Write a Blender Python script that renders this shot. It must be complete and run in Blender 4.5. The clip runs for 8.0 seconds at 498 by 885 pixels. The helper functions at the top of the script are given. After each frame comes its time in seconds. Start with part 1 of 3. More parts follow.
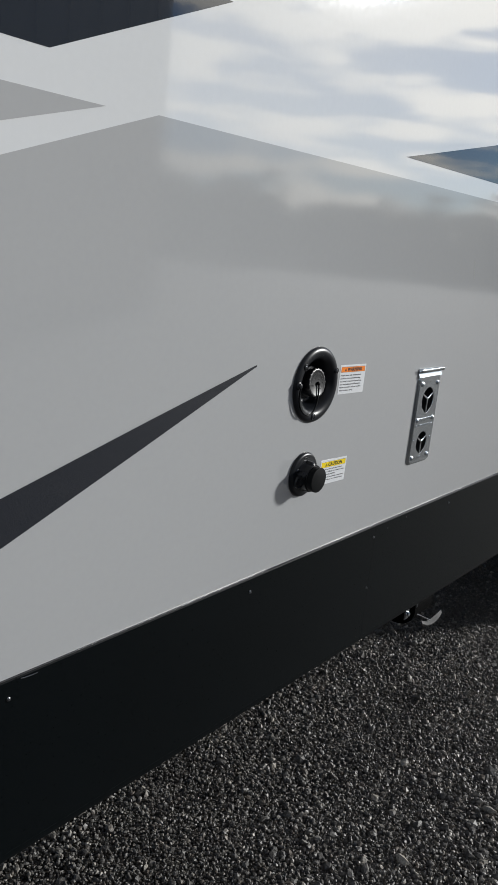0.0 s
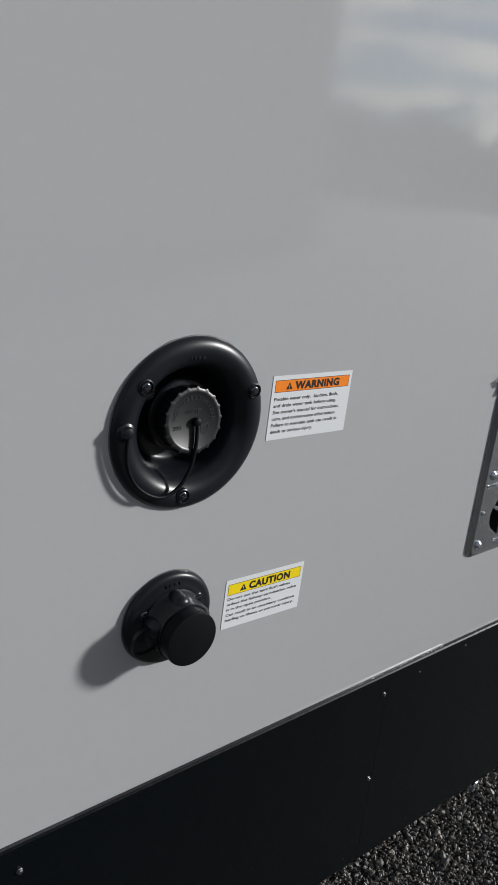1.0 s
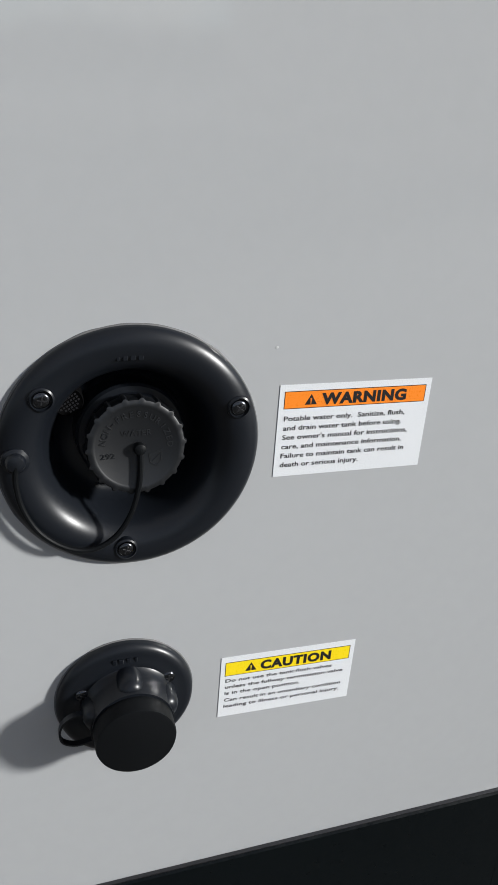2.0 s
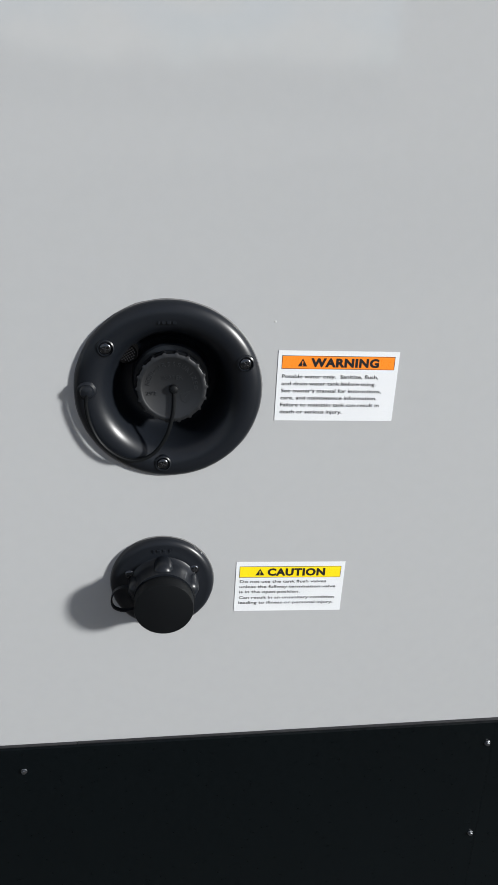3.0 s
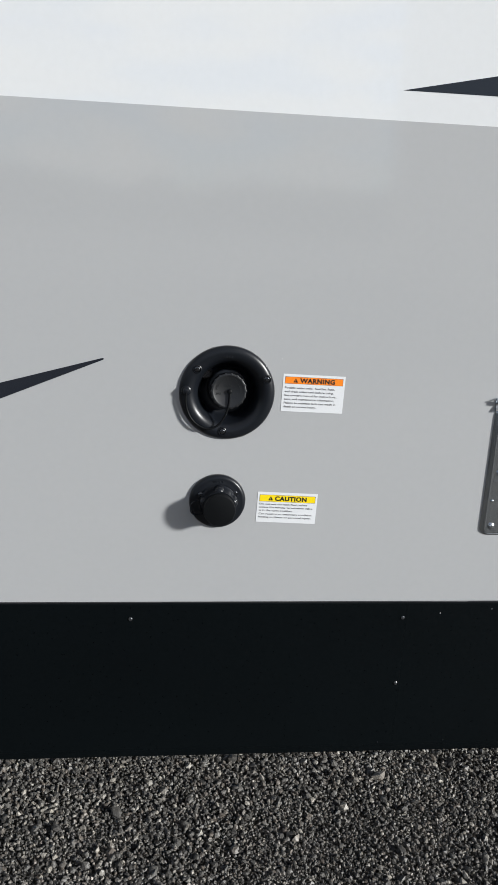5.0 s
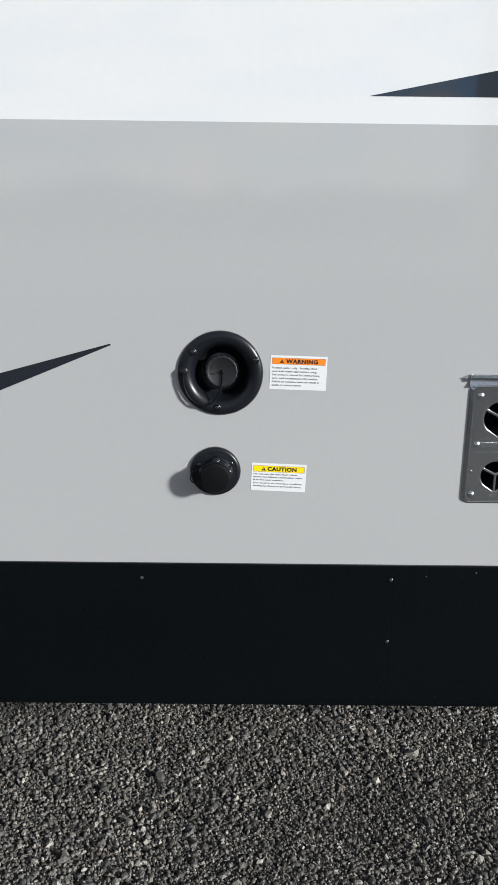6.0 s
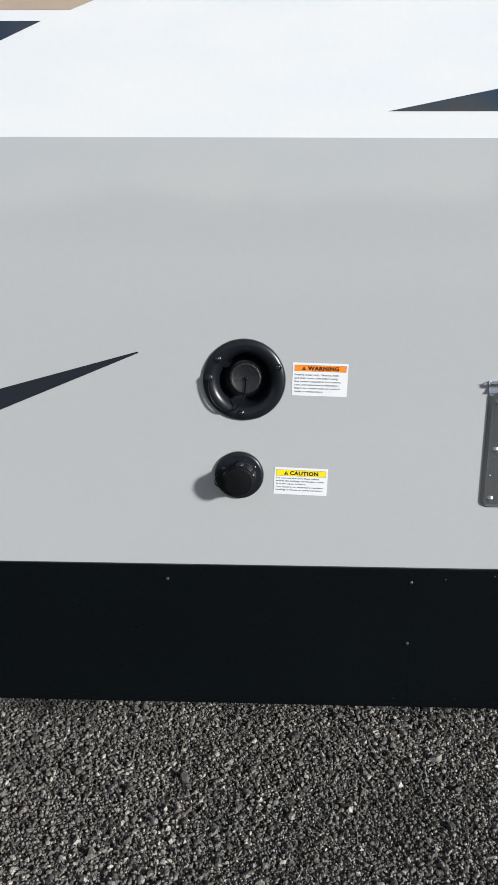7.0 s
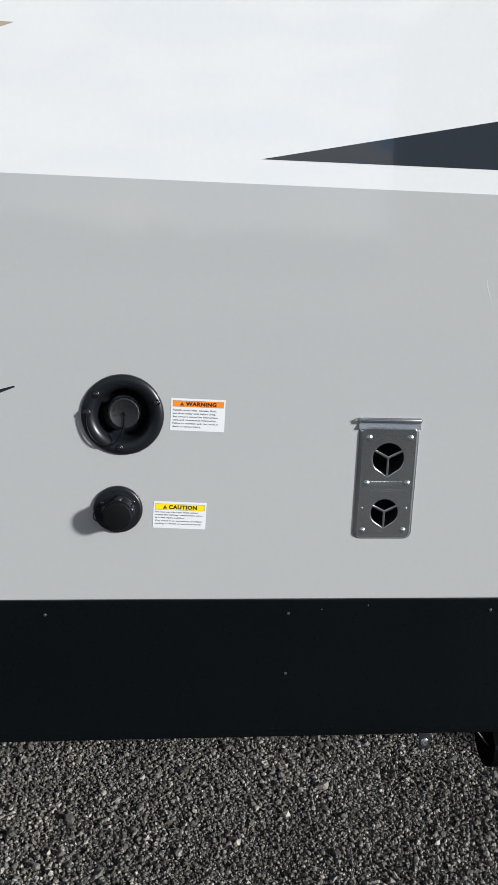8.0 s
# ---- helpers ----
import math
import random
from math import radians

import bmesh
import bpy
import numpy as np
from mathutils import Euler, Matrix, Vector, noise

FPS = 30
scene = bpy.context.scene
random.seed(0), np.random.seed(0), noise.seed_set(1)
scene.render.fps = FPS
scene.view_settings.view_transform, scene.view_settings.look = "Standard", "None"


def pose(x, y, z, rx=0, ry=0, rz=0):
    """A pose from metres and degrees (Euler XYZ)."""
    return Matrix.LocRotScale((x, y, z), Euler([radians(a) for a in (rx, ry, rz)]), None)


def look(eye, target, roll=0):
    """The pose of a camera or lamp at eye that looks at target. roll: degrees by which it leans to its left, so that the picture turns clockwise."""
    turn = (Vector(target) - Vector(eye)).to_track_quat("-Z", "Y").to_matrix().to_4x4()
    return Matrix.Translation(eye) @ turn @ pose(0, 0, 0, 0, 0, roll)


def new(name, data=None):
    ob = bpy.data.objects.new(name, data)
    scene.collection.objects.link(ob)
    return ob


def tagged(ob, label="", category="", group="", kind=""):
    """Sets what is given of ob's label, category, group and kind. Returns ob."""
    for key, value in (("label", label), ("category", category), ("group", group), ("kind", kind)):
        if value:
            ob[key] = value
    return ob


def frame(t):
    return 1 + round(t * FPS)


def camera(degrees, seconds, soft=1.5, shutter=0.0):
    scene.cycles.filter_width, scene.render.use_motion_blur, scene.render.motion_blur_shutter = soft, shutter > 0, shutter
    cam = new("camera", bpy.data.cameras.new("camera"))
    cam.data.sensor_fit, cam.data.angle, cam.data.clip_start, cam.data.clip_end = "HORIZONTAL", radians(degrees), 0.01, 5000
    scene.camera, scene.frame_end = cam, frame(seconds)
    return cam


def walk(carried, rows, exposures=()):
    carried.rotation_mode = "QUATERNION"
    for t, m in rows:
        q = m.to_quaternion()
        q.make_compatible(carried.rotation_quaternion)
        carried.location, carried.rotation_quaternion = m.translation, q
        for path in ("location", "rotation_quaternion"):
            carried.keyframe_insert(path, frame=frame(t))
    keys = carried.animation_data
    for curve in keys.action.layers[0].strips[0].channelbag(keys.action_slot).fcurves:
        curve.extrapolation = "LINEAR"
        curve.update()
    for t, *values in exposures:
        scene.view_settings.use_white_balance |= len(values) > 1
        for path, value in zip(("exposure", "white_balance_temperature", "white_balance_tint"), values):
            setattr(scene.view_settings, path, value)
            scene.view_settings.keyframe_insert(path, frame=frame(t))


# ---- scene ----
cam = camera(34.6, 8.0)
PATH = [
    (0, (-1.251, -0.8195, 1.657), (0.2895, 0.3585, 1.167), 5.75),
    (0.2, (-1.07, -0.771, 1.6425), (0.474, 0.4035, 1.156), 7.30),
    (0.5, (-0.764, -0.660, 1.651), (0.740, 0.554, 1.139), 8.2),
    (0.6, (-0.672, -0.624, 1.654), (0.796, 0.624, 1.119), 7.9),
    (0.8, (-0.487, -0.556, 1.629), (0.867, 0.789, 1.032), 6.8),
    (1, (-0.352, -0.497, 1.609), (0.872, 0.937, 0.944), 6.0),
    (1.2, (-0.229, -0.410, 1.611), (0.837, 1.104, 0.857), 5.0),
    (2.3, (-0.038, -0.398, 1.6015), (0.3615, 1.358, 0.733), 2.60),
    (2.5, (-0.019, -0.504, 1.615), (0.2795, 1.281, 0.7645), 2.45),
    (3, (0.0025, -0.591, 1.6225), (0.2115, 1.2245, 0.81), 1.55),
    (3.5, (0.0005, -0.611, 1.6235), (0.1755, 1.201, 0.795), 0.85),
    (4, (-0.007, -0.6695, 1.633), (0.16, 1.1665, 0.857), 1.20),
    (4.2, (-0.022, -0.738, 1.6405), (0.164, 1.116, 0.9145), 1.80),
    (4.5, (-0.093, -0.941, 1.657), (0.133, 0.944, 1.026), 2.6),
    (4.7, (-0.121, -1.056, 1.676), (0.118, 0.839, 1.087), 2.9),
    (5.8, (0.048, -1.346, 1.672), (0.096, 0.577, 1.123), 1.6),
    (6, (0.049, -1.346, 1.670), (0.060, 0.575, 1.115), 0.7),
    (6.5, (0.049, -1.373, 1.674), (0.010, 0.547, 1.117), 0.1),
    (7, (0.055, -1.386, 1.676), (0.000, 0.540, 1.139), 0.3),
    (7.5, (0.066, -1.390, 1.679), (0.023, 0.543, 1.167), 0.7),
    (7.7, (0.061, -1.398, 1.675), (0.087, 0.542, 1.190), 1.2),
    (8, (0.094, -1.406, 1.692), (0.286, 0.531, 1.230), 2.1),
]
EXPOSURES = [(0.0, -0.46), (0.6, -0.42), (1.0, -0.42), (1.2, -0.34), (2.3, 0.05), (2.5, 0.09), (3.0, 0.17), (3.5, 0.21), (4.0, 0.52), (4.2, 0.59), (4.35, 0.28), (4.5, 0.11), (4.7, 0.02), (5.8, 0.13), (7.0, 0.23), (8.0, 0.14)]
walk(cam, [(t, look(eye, target, roll)) for t, eye, target, roll in PATH], EXPOSURES)

# ---- sky and sun ----
SUN_AZ, SUN_EL = 57.5, 18.5          # from the wall's normal (-y) towards +x; height over the horizon
SUN_WAY = Vector((math.sin(radians(SUN_AZ)) * math.cos(radians(SUN_EL)), -math.cos(radians(SUN_AZ)) * math.cos(radians(SUN_EL)), math.sin(radians(SUN_EL))))
sun_data = bpy.data.lights.new("sun", "SUN")
sun_data.energy, sun_data.angle, sun_data.color = 5.45, radians(5.0), (0.985, 0.980, 0.960)
sun = new("sun", sun_data)
sun.matrix_world = look(SUN_WAY * 30, (0, 0, 0))

world = bpy.data.worlds.new("world")
scene.world = world
world.use_nodes = True
wn, wl = world.node_tree.nodes, world.node_tree.links
bg = wn["Background"]
bg.inputs[1].default_value = 1.0
sky = wn.new("ShaderNodeTexSky")
sky.sky_type, sky.sun_disc = "NISHITA", False
sky.sun_elevation, sky.sun_rotation = radians(SUN_EL), math.atan2(SUN_WAY.x, SUN_WAY.y)
sky.air_density, sky.dust_density, sky.ozone_density = 1.0, 0.1, 2.5
coord = wn.new("ShaderNodeTexCoord")
stretch = wn.new("ShaderNodeMapping")
stretch.inputs["Scale"].default_value = (4.6, 4.6, 21.0)
stretch.inputs["Location"].default_value = (0.4, 0.0, 0.3)
puffs = wn.new("ShaderNodeTexNoise")
puffs.inputs["Scale"].default_value, puffs.inputs["Detail"].default_value, puffs.inputs["Roughness"].default_value = 1.35, 5.0, 0.5
cover = wn.new("ShaderNodeMapRange")
cover.inputs["From Min"].default_value, cover.inputs["From Max"].default_value = 0.45, 0.56
dim = wn.new("ShaderNodeVectorMath")
dim.operation = "SCALE"
dim.inputs["Scale"].default_value = 0.072
cloud_mix = wn.new("ShaderNodeMix")
cloud_mix.data_type = "RGBA"
# clouds are brightest round the veiled sun
toward, glow, gain, lit = wn.new("ShaderNodeVectorMath"), wn.new("ShaderNodeMath"), wn.new("ShaderNodeMath"), wn.new("ShaderNodeVectorMath")
toward.operation, glow.operation, gain.operation, lit.operation = "DOT_PRODUCT", "POWER", "MULTIPLY_ADD", "SCALE"
toward.inputs[1].default_value = SUN_WAY
glow.inputs[1].default_value = 14.0
gain.inputs[1].default_value, gain.inputs[2].default_value = 1.9, 0.62
lit.inputs[0].default_value = (1.0, 0.955, 0.865)
floor0 = wn.new("ShaderNodeMath")
floor0.operation = "MAXIMUM"
floor0.inputs[1].default_value = 0.0
wl.new(coord.outputs["Generated"], toward.inputs[0])
wl.new(toward.outputs["Value"], floor0.inputs[0])
wl.new(floor0.outputs[0], glow.inputs[0])
wl.new(glow.outputs[0], gain.inputs[0])
wl.new(gain.outputs[0], lit.inputs["Scale"])
wl.new(lit.outputs[0], cloud_mix.inputs["B"])
wl.new(coord.outputs["Generated"], stretch.inputs["Vector"])
wl.new(stretch.outputs["Vector"], puffs.inputs["Vector"])
wl.new(puffs.outputs["Fac"], cover.inputs["Value"])
wl.new(sky.outputs[0], dim.inputs[0])
cool = wn.new("ShaderNodeVectorMath")
cool.operation = "MULTIPLY"
cool.inputs[1].default_value = (0.80, 1.0, 1.34)
wl.new(dim.outputs[0], cool.inputs[0])
wl.new(cool.outputs[0], cloud_mix.inputs["A"])
wl.new(cover.outputs["Result"], cloud_mix.inputs["Factor"])
wl.new(cloud_mix.outputs["Result"], bg.inputs[0])


# ---- materials ----
def material(name, color, rough=0.5, metal=0.0, vary=0.08, scale=8.0, bump=0.0, bump_scale=200.0, coat=0.0, ior=1.5, fine=60.0, coat_rough=0.02, gloss_vary=1.0):
    """A painted, moulded or metal surface with blotches at two scales and fine relief."""
    m = bpy.data.materials.new(name)
    m.use_nodes = True
    n, l = m.node_tree.nodes, m.node_tree.links
    p = n["Principled BSDF"]
    tc = n.new("ShaderNodeTexCoord")
    big, small = n.new("ShaderNodeTexNoise"), n.new("ShaderNodeTexNoise")
    big.inputs["Scale"].default_value, small.inputs["Scale"].default_value = scale, scale * fine
    big.inputs["Detail"].default_value, small.inputs["Detail"].default_value = 4, 3
    for t in (big, small):
        l.new(tc.outputs["Object"], t.inputs["Vector"])
    add = n.new("ShaderNodeMath")
    add.operation = "ADD"
    l.new(big.outputs["Fac"], add.inputs[0])
    l.new(small.outputs["Fac"], add.inputs[1])
    rng = n.new("ShaderNodeMapRange")
    rng.inputs["From Min"].default_value, rng.inputs["From Max"].default_value = 0.6, 1.4
    rng.inputs["To Min"].default_value, rng.inputs["To Max"].default_value = 1 - vary, 1 + vary
    l.new(add.outputs[0], rng.inputs["Value"])
    tint = n.new("ShaderNodeVectorMath")
    tint.operation = "SCALE"
    tint.inputs[0].default_value = color
    l.new(rng.outputs[0], tint.inputs["Scale"])
    l.new(tint.outputs[0], p.inputs["Base Color"])
    rr = n.new("ShaderNodeMapRange")
    rr.inputs["From Min"].default_value, rr.inputs["From Max"].default_value = 0.3, 0.7
    rr.inputs["To Min"].default_value, rr.inputs["To Max"].default_value = rough * (1 - 0.2 * gloss_vary), rough * (1 + 0.25 * gloss_vary)
    l.new(small.outputs["Fac"], rr.inputs["Value"])
    l.new(rr.outputs[0], p.inputs["Roughness"])
    p.inputs["Metallic"].default_value, p.inputs["IOR"].default_value = metal, ior
    p.inputs["Coat Weight"].default_value, p.inputs["Coat Roughness"].default_value = coat, coat_rough
    if bump:
        b, h = n.new("ShaderNodeBump"), n.new("ShaderNodeTexNoise")
        h.inputs["Scale"].default_value, h.inputs["Detail"].default_value = bump_scale, 2
        b.inputs["Strength"].default_value, b.inputs["Distance"].default_value = bump, 0.001
        l.new(tc.outputs["Object"], h.inputs["Vector"])
        l.new(h.outputs["Fac"], b.inputs["Height"])
        l.new(b.outputs[0], p.inputs["Normal"])
        l.new(b.outputs[0], p.inputs["Coat Normal"])
    return m


GEL = dict(rough=0.06, vary=0.02, scale=1.5, bump=0.018, bump_scale=70.0, coat=1.0)
WHITE = material("white_gelcoat", (0.685, 0.705, 0.718), **GEL)
GREY = material("grey_vinyl_graphic", (0.412, 0.422, 0.430), coat_rough=0.07, **GEL)
NAVY = material("navy_vinyl_graphic", (0.018, 0.025, 0.036), **GEL)
CHARCOAL = material("charcoal_vinyl_graphic", (0.016, 0.019, 0.026), **GEL)
TAN = material("tan_vinyl_graphic", (0.40, 0.31, 0.235), **GEL)
SKIRT = material("black_coated_metal", (0.0020, 0.0034, 0.0042), rough=0.34, vary=0.25, scale=3.0, bump=0.015, bump_scale=60, ior=1.22)
UNDER = material("black_underbelly", (0.002, 0.002, 0.0022), rough=0.85, vary=0.3, ior=1.12)
ABS = material("black_moulded_plastic", (0.0068, 0.0084, 0.0115), rough=0.32, vary=0.12, scale=20, gloss_vary=0.3, ior=1.42)
CAP = material("dark_grey_cap_plastic", (0.0042, 0.0052, 0.0068), rough=0.40, vary=0.25, scale=60, gloss_vary=0.5, ior=1.62)
MATTE = material("matte_black_rubber", (0.0045, 0.0052, 0.006), rough=0.5, vary=0.2, scale=30, ior=1.22)
STEEL = material("brushed_stainless_steel", (0.52, 0.555, 0.585), rough=0.22, metal=1.0, vary=0.06, scale=14, fine=20, gloss_vary=0.5)
ZINC = material("zinc_plated_steel", (0.62, 0.66, 0.70), rough=0.22, metal=1.0, vary=0.12, scale=80)
DULL_ZINC = material("dull_zinc_screw", (0.24, 0.25, 0.265), rough=0.3, metal=1.0, vary=0.2, scale=80)
BLACK_SCREW = material("black_oxide_steel", (0.10, 0.105, 0.115), rough=0.2, metal=1.0, vary=0.2, scale=80)
EDGE_GLINT = material("mill_aluminium", (0.085, 0.085, 0.09), rough=0.42, metal=1.0, vary=0.15, scale=12)
DARK = material("dark_duct_interior", (0.020, 0.021, 0.022), rough=0.9, vary=0.3, scale=40)
PAPER = material("white_label_vinyl", (0.70, 0.72, 0.74), rough=0.28, vary=0.02, scale=20)
ORANGE = material("orange_print", (0.90, 0.24, 0.02), rough=0.3, vary=0.03, scale=20)
YELLOW = material("yellow_print", (0.88, 0.66, 0.01), rough=0.3, vary=0.03, scale=20)
INK = material("black_print", (0.012, 0.012, 0.014), rough=0.4, vary=0.1, scale=20)
SEALANT = material("grey_sealant", (0.13, 0.13, 0.13), rough=0.6, vary=0.15, scale=60, bump=0.2, bump_scale=400)
# pale tone of the paint chip and of the painted reflection streak
CHIP_GLINT = material("chip_and_glint_tone", (0.52, 0.53, 0.53), coat_rough=0.05, **GEL)
HANDLE = material("grey_handle_plastic", (0.020, 0.020, 0.021), rough=0.6, vary=0.15, scale=50)
TYRE = material("tyre_rubber", (0.014, 0.014, 0.014), rough=0.75, vary=0.3, scale=10)
SIDING = material("beige_metal_siding", (0.62, 0.51, 0.40), rough=0.5, vary=0.15, scale=0.6)
LEAF = material("dark_foliage", (0.045, 0.055, 0.030), rough=0.7, vary=0.5, scale=0.3)


def stone_material():
    m = bpy.data.materials.new("crushed_stone")
    m.use_nodes = True
    n, l = m.node_tree.nodes, m.node_tree.links
    p, geo, tc = n["Principled BSDF"], n.new("ShaderNodeNewGeometry"), n.new("ShaderNodeTexCoord")
    ramp, grain, mul, tone = n.new("ShaderNodeValToRGB"), n.new("ShaderNodeTexNoise"), n.new("ShaderNodeMix"), n.new("ShaderNodeMapRange")
    e = ramp.color_ramp.elements
    e[0].position, e[0].color = 0.0, (0.062, 0.059, 0.055, 1)
    e[1].position, e[1].color = 1.0, (0.36, 0.335, 0.29, 1)
    for pos, col in ((0.35, (0.104, 0.100, 0.093, 1)), (0.62, (0.152, 0.146, 0.136, 1)), (0.78, (0.120, 0.102, 0.086, 1)), (0.90, (0.245, 0.234, 0.212, 1))):
        e.new(pos).color = col
    l.new(geo.outputs["Random Per Island"], ramp.inputs["Fac"])
    grain.inputs["Scale"].default_value, grain.inputs["Detail"].default_value = 260, 4
    l.new(tc.outputs["Object"], grain.inputs["Vector"])
    tone.inputs["From Min"].default_value, tone.inputs["From Max"].default_value = 0.3, 0.7
    tone.inputs["To Min"].default_value, tone.inputs["To Max"].default_value = 0.6, 1.35
    patch, both = n.new("ShaderNodeTexNoise"), n.new("ShaderNodeMath")
    patch.inputs["Scale"].default_value, patch.inputs["Detail"].default_value = 5.0, 3
    both.operation = "MULTIPLY_ADD"
    both.inputs[1].default_value, both.inputs[2].default_value = 0.7, -0.35
    l.new(tc.outputs["Object"], patch.inputs["Vector"])
    l.new(patch.outputs["Fac"], both.inputs[0])
    blend = n.new("ShaderNodeMath")
    l.new(grain.outputs["Fac"], blend.inputs[0])
    l.new(both.outputs[0], blend.inputs[1])
    l.new(blend.outputs[0], tone.inputs["Value"])
    scl = n.new("ShaderNodeVectorMath")
    scl.operation = "SCALE"
    l.new(ramp.outputs["Color"], scl.inputs[0])
    l.new(tone.outputs[0], scl.inputs["Scale"])
    l.new(scl.outputs[0], p.inputs["Base Color"])
    p.inputs["Roughness"].default_value = 0.46
    b = n.new("ShaderNodeBump")
    b.inputs["Strength"].default_value, b.inputs["Distance"].default_value = 0.5, 0.002
    l.new(grain.outputs["Fac"], b.inputs["Height"])
    l.new(b.outputs[0], p.inputs["Normal"])
    return m


def ground_material():
    m = bpy.data.materials.new("gravel_bed")
    m.use_nodes = True
    n, l = m.node_tree.nodes, m.node_tree.links
    p, tc = n["Principled BSDF"], n.new("ShaderNodeTexCoord")
    cell, big, ramp = n.new("ShaderNodeTexVoronoi"), n.new("ShaderNodeTexNoise"), n.new("ShaderNodeValToRGB")
    cell.inputs["Scale"].default_value, big.inputs["Scale"].default_value = 75, 1.2
    for t in (cell, big):
        l.new(tc.outputs["Object"], t.inputs["Vector"])
    sep = n.new("ShaderNodeSeparateColor")
    l.new(cell.outputs["Color"], sep.inputs[0])
    e = ramp.color_ramp.elements
    e[0].color, e[1].color = (0.045, 0.042, 0.038, 1), (0.165, 0.155, 0.140, 1)
    l.new(sep.outputs[0], ramp.inputs["Fac"])
    tone = n.new("ShaderNodeMapRange")
    tone.inputs["To Min"].default_value, tone.inputs["To Max"].default_value = 0.6, 1.2
    l.new(big.outputs["Fac"], tone.inputs["Value"])
    scl = n.new("ShaderNodeVectorMath")
    scl.operation = "SCALE"
    l.new(ramp.outputs["Color"], scl.inputs[0])
    l.new(tone.outputs[0], scl.inputs["Scale"])
    l.new(scl.outputs[0], p.inputs["Base Color"])
    p.inputs["Roughness"].default_value = 0.85
    b = n.new("ShaderNodeBump")
    b.inputs["Strength"].default_value, b.inputs["Distance"].default_value = 1.0, 0.008
    b.invert = True
    l.new(cell.outputs["Distance"], b.inputs["Height"])
    l.new(b.outputs[0], p.inputs["Normal"])
    return m


STONE, GROUND = stone_material(), ground_material()


# ---- building helpers ----
def part(name, data, mat, parent=None, label="", smooth=35.0):
    """Links a bmesh or a mesh as one mesh object under a thing or a part."""
    if isinstance(data, bmesh.types.BMesh):
        me = bpy.data.meshes.new(name)
        data.to_mesh(me)
        data.free()
    else:
        me = data
        me.name = name
    me.materials.clear()
    me.materials.append(mat)
    me.polygons.foreach_set("use_smooth", [smooth > 0] * len(me.polygons))
    if smooth > 0:
        me.set_sharp_from_angle(angle=radians(smooth))
    ob = new(name, me)
    ob.parent = parent
    if label:
        ob["label"] = label
    return ob


def thing(name, m, label, category, group="", kind=""):
    ob = new(name)
    ob.empty_display_size = 0.05
    ob.matrix_world = m
    return tagged(ob, label, category, group, kind)


def box(a, b, bevel=0.0, seg=2):
    bm = bmesh.new()
    bmesh.ops.create_cube(bm, size=1)
    for v in bm.verts:
        v.co = [a[i] + (v.co[i] + 0.5) * (b[i] - a[i]) for i in range(3)]
    if bevel:
        bmesh.ops.bevel(bm, geom=bm.edges[:], offset=bevel, segments=seg, affect="EDGES", profile=0.5)
    return bm


def lathe(profile, seg=64, centre=(0, 0), ripple=None):
    """Turns a profile of (radius, y) about the y axis through centre (x, z). ripple(k) scales the radius at step k."""
    bm = bmesh.new()
    rings = []
    for r, y in profile:
        if r <= 1e-6:
            rings.append([bm.verts.new((centre[0], y, centre[1]))])
            continue
        ring = []
        for k in range(seg):
            a = 2 * math.pi * k / seg
            q = r * (ripple(k, r) if ripple else 1)
            ring.append(bm.verts.new((centre[0] + q * math.cos(a), y, centre[1] + q * math.sin(a))))
        rings.append(ring)
    for a, b in zip(rings, rings[1:]):
        for k in range(seg):
            k2 = (k + 1) % seg
            if len(a) == 1 and len(b) > 1:
                bm.faces.new((a[0], b[k2], b[k]))
            elif len(b) == 1 and len(a) > 1:
                bm.faces.new((a[k], a[k2], b[0]))
            elif len(a) > 1:
                bm.faces.new((a[k], a[k2], b[k2], b[k]))
    bmesh.ops.recalc_face_normals(bm, faces=bm.faces[:])
    return bm


def baked(curve):
    """The mesh of a curve, stood up in the xz plane; what was towards +z faces -y."""
    ob = new("drawing", curve)
    me = bpy.data.meshes.new_from_object(ob.evaluated_get(bpy.context.evaluated_depsgraph_get()))
    bpy.data.objects.remove(ob)
    me.transform(Matrix.Rotation(radians(90), 4, "X"))
    return me


def sheet(outlines, front, back, bevel=0.0):
    """A plate between two depths y, from outlines in (x, z): the first one filled, those inside it cut out."""
    curve = bpy.data.curves.new("drawing", "CURVE")
    curve.dimensions, curve.fill_mode = "2D", "BOTH"
    curve.extrude, curve.bevel_depth, curve.bevel_resolution = max((back - front) / 2 - bevel, 0), bevel, 2
    curve.offset = -bevel
    for points in outlines:
        sp = curve.splines.new("POLY")
        sp.points.add(len(points) - 1)
        for q, (x, z) in zip(sp.points, points):
            q.co = (x, z, 0, 1)
        sp.use_cyclic_u = True
    me = baked(curve)
    me.transform(Matrix.Translation((0, (front + back) / 2, 0)))
    return me


def lettering(text, x, z, y, height, width=0.0, weight=0.0, depth=0.0002, spacing=1.0):
    """Raised or printed letters whose left lower corner is at (x, z); width stretches the line to that length."""
    curve = bpy.data.curves.new("drawing", "FONT")
    curve.body, curve.size, curve.extrude, curve.offset, curve.space_character = text, 400 * height / 0.70, 200 * depth, 400 * weight, spacing
    curve.resolution_u = 3
    me = baked(curve)
    co = np.empty(len(me.vertices) * 3)
    me.vertices.foreach_get("co", co)
    co = co.reshape(-1, 3) / 400
    lo, hi = co.min(0), co.max(0)
    if width:
        co[:, 0] = (co[:, 0] - lo[0]) * width / (hi[0] - lo[0])
    co[:, 0] += x
    co[:, 1] += y
    co[:, 2] += z
    me.vertices.foreach_set("co", co.ravel())
    return me


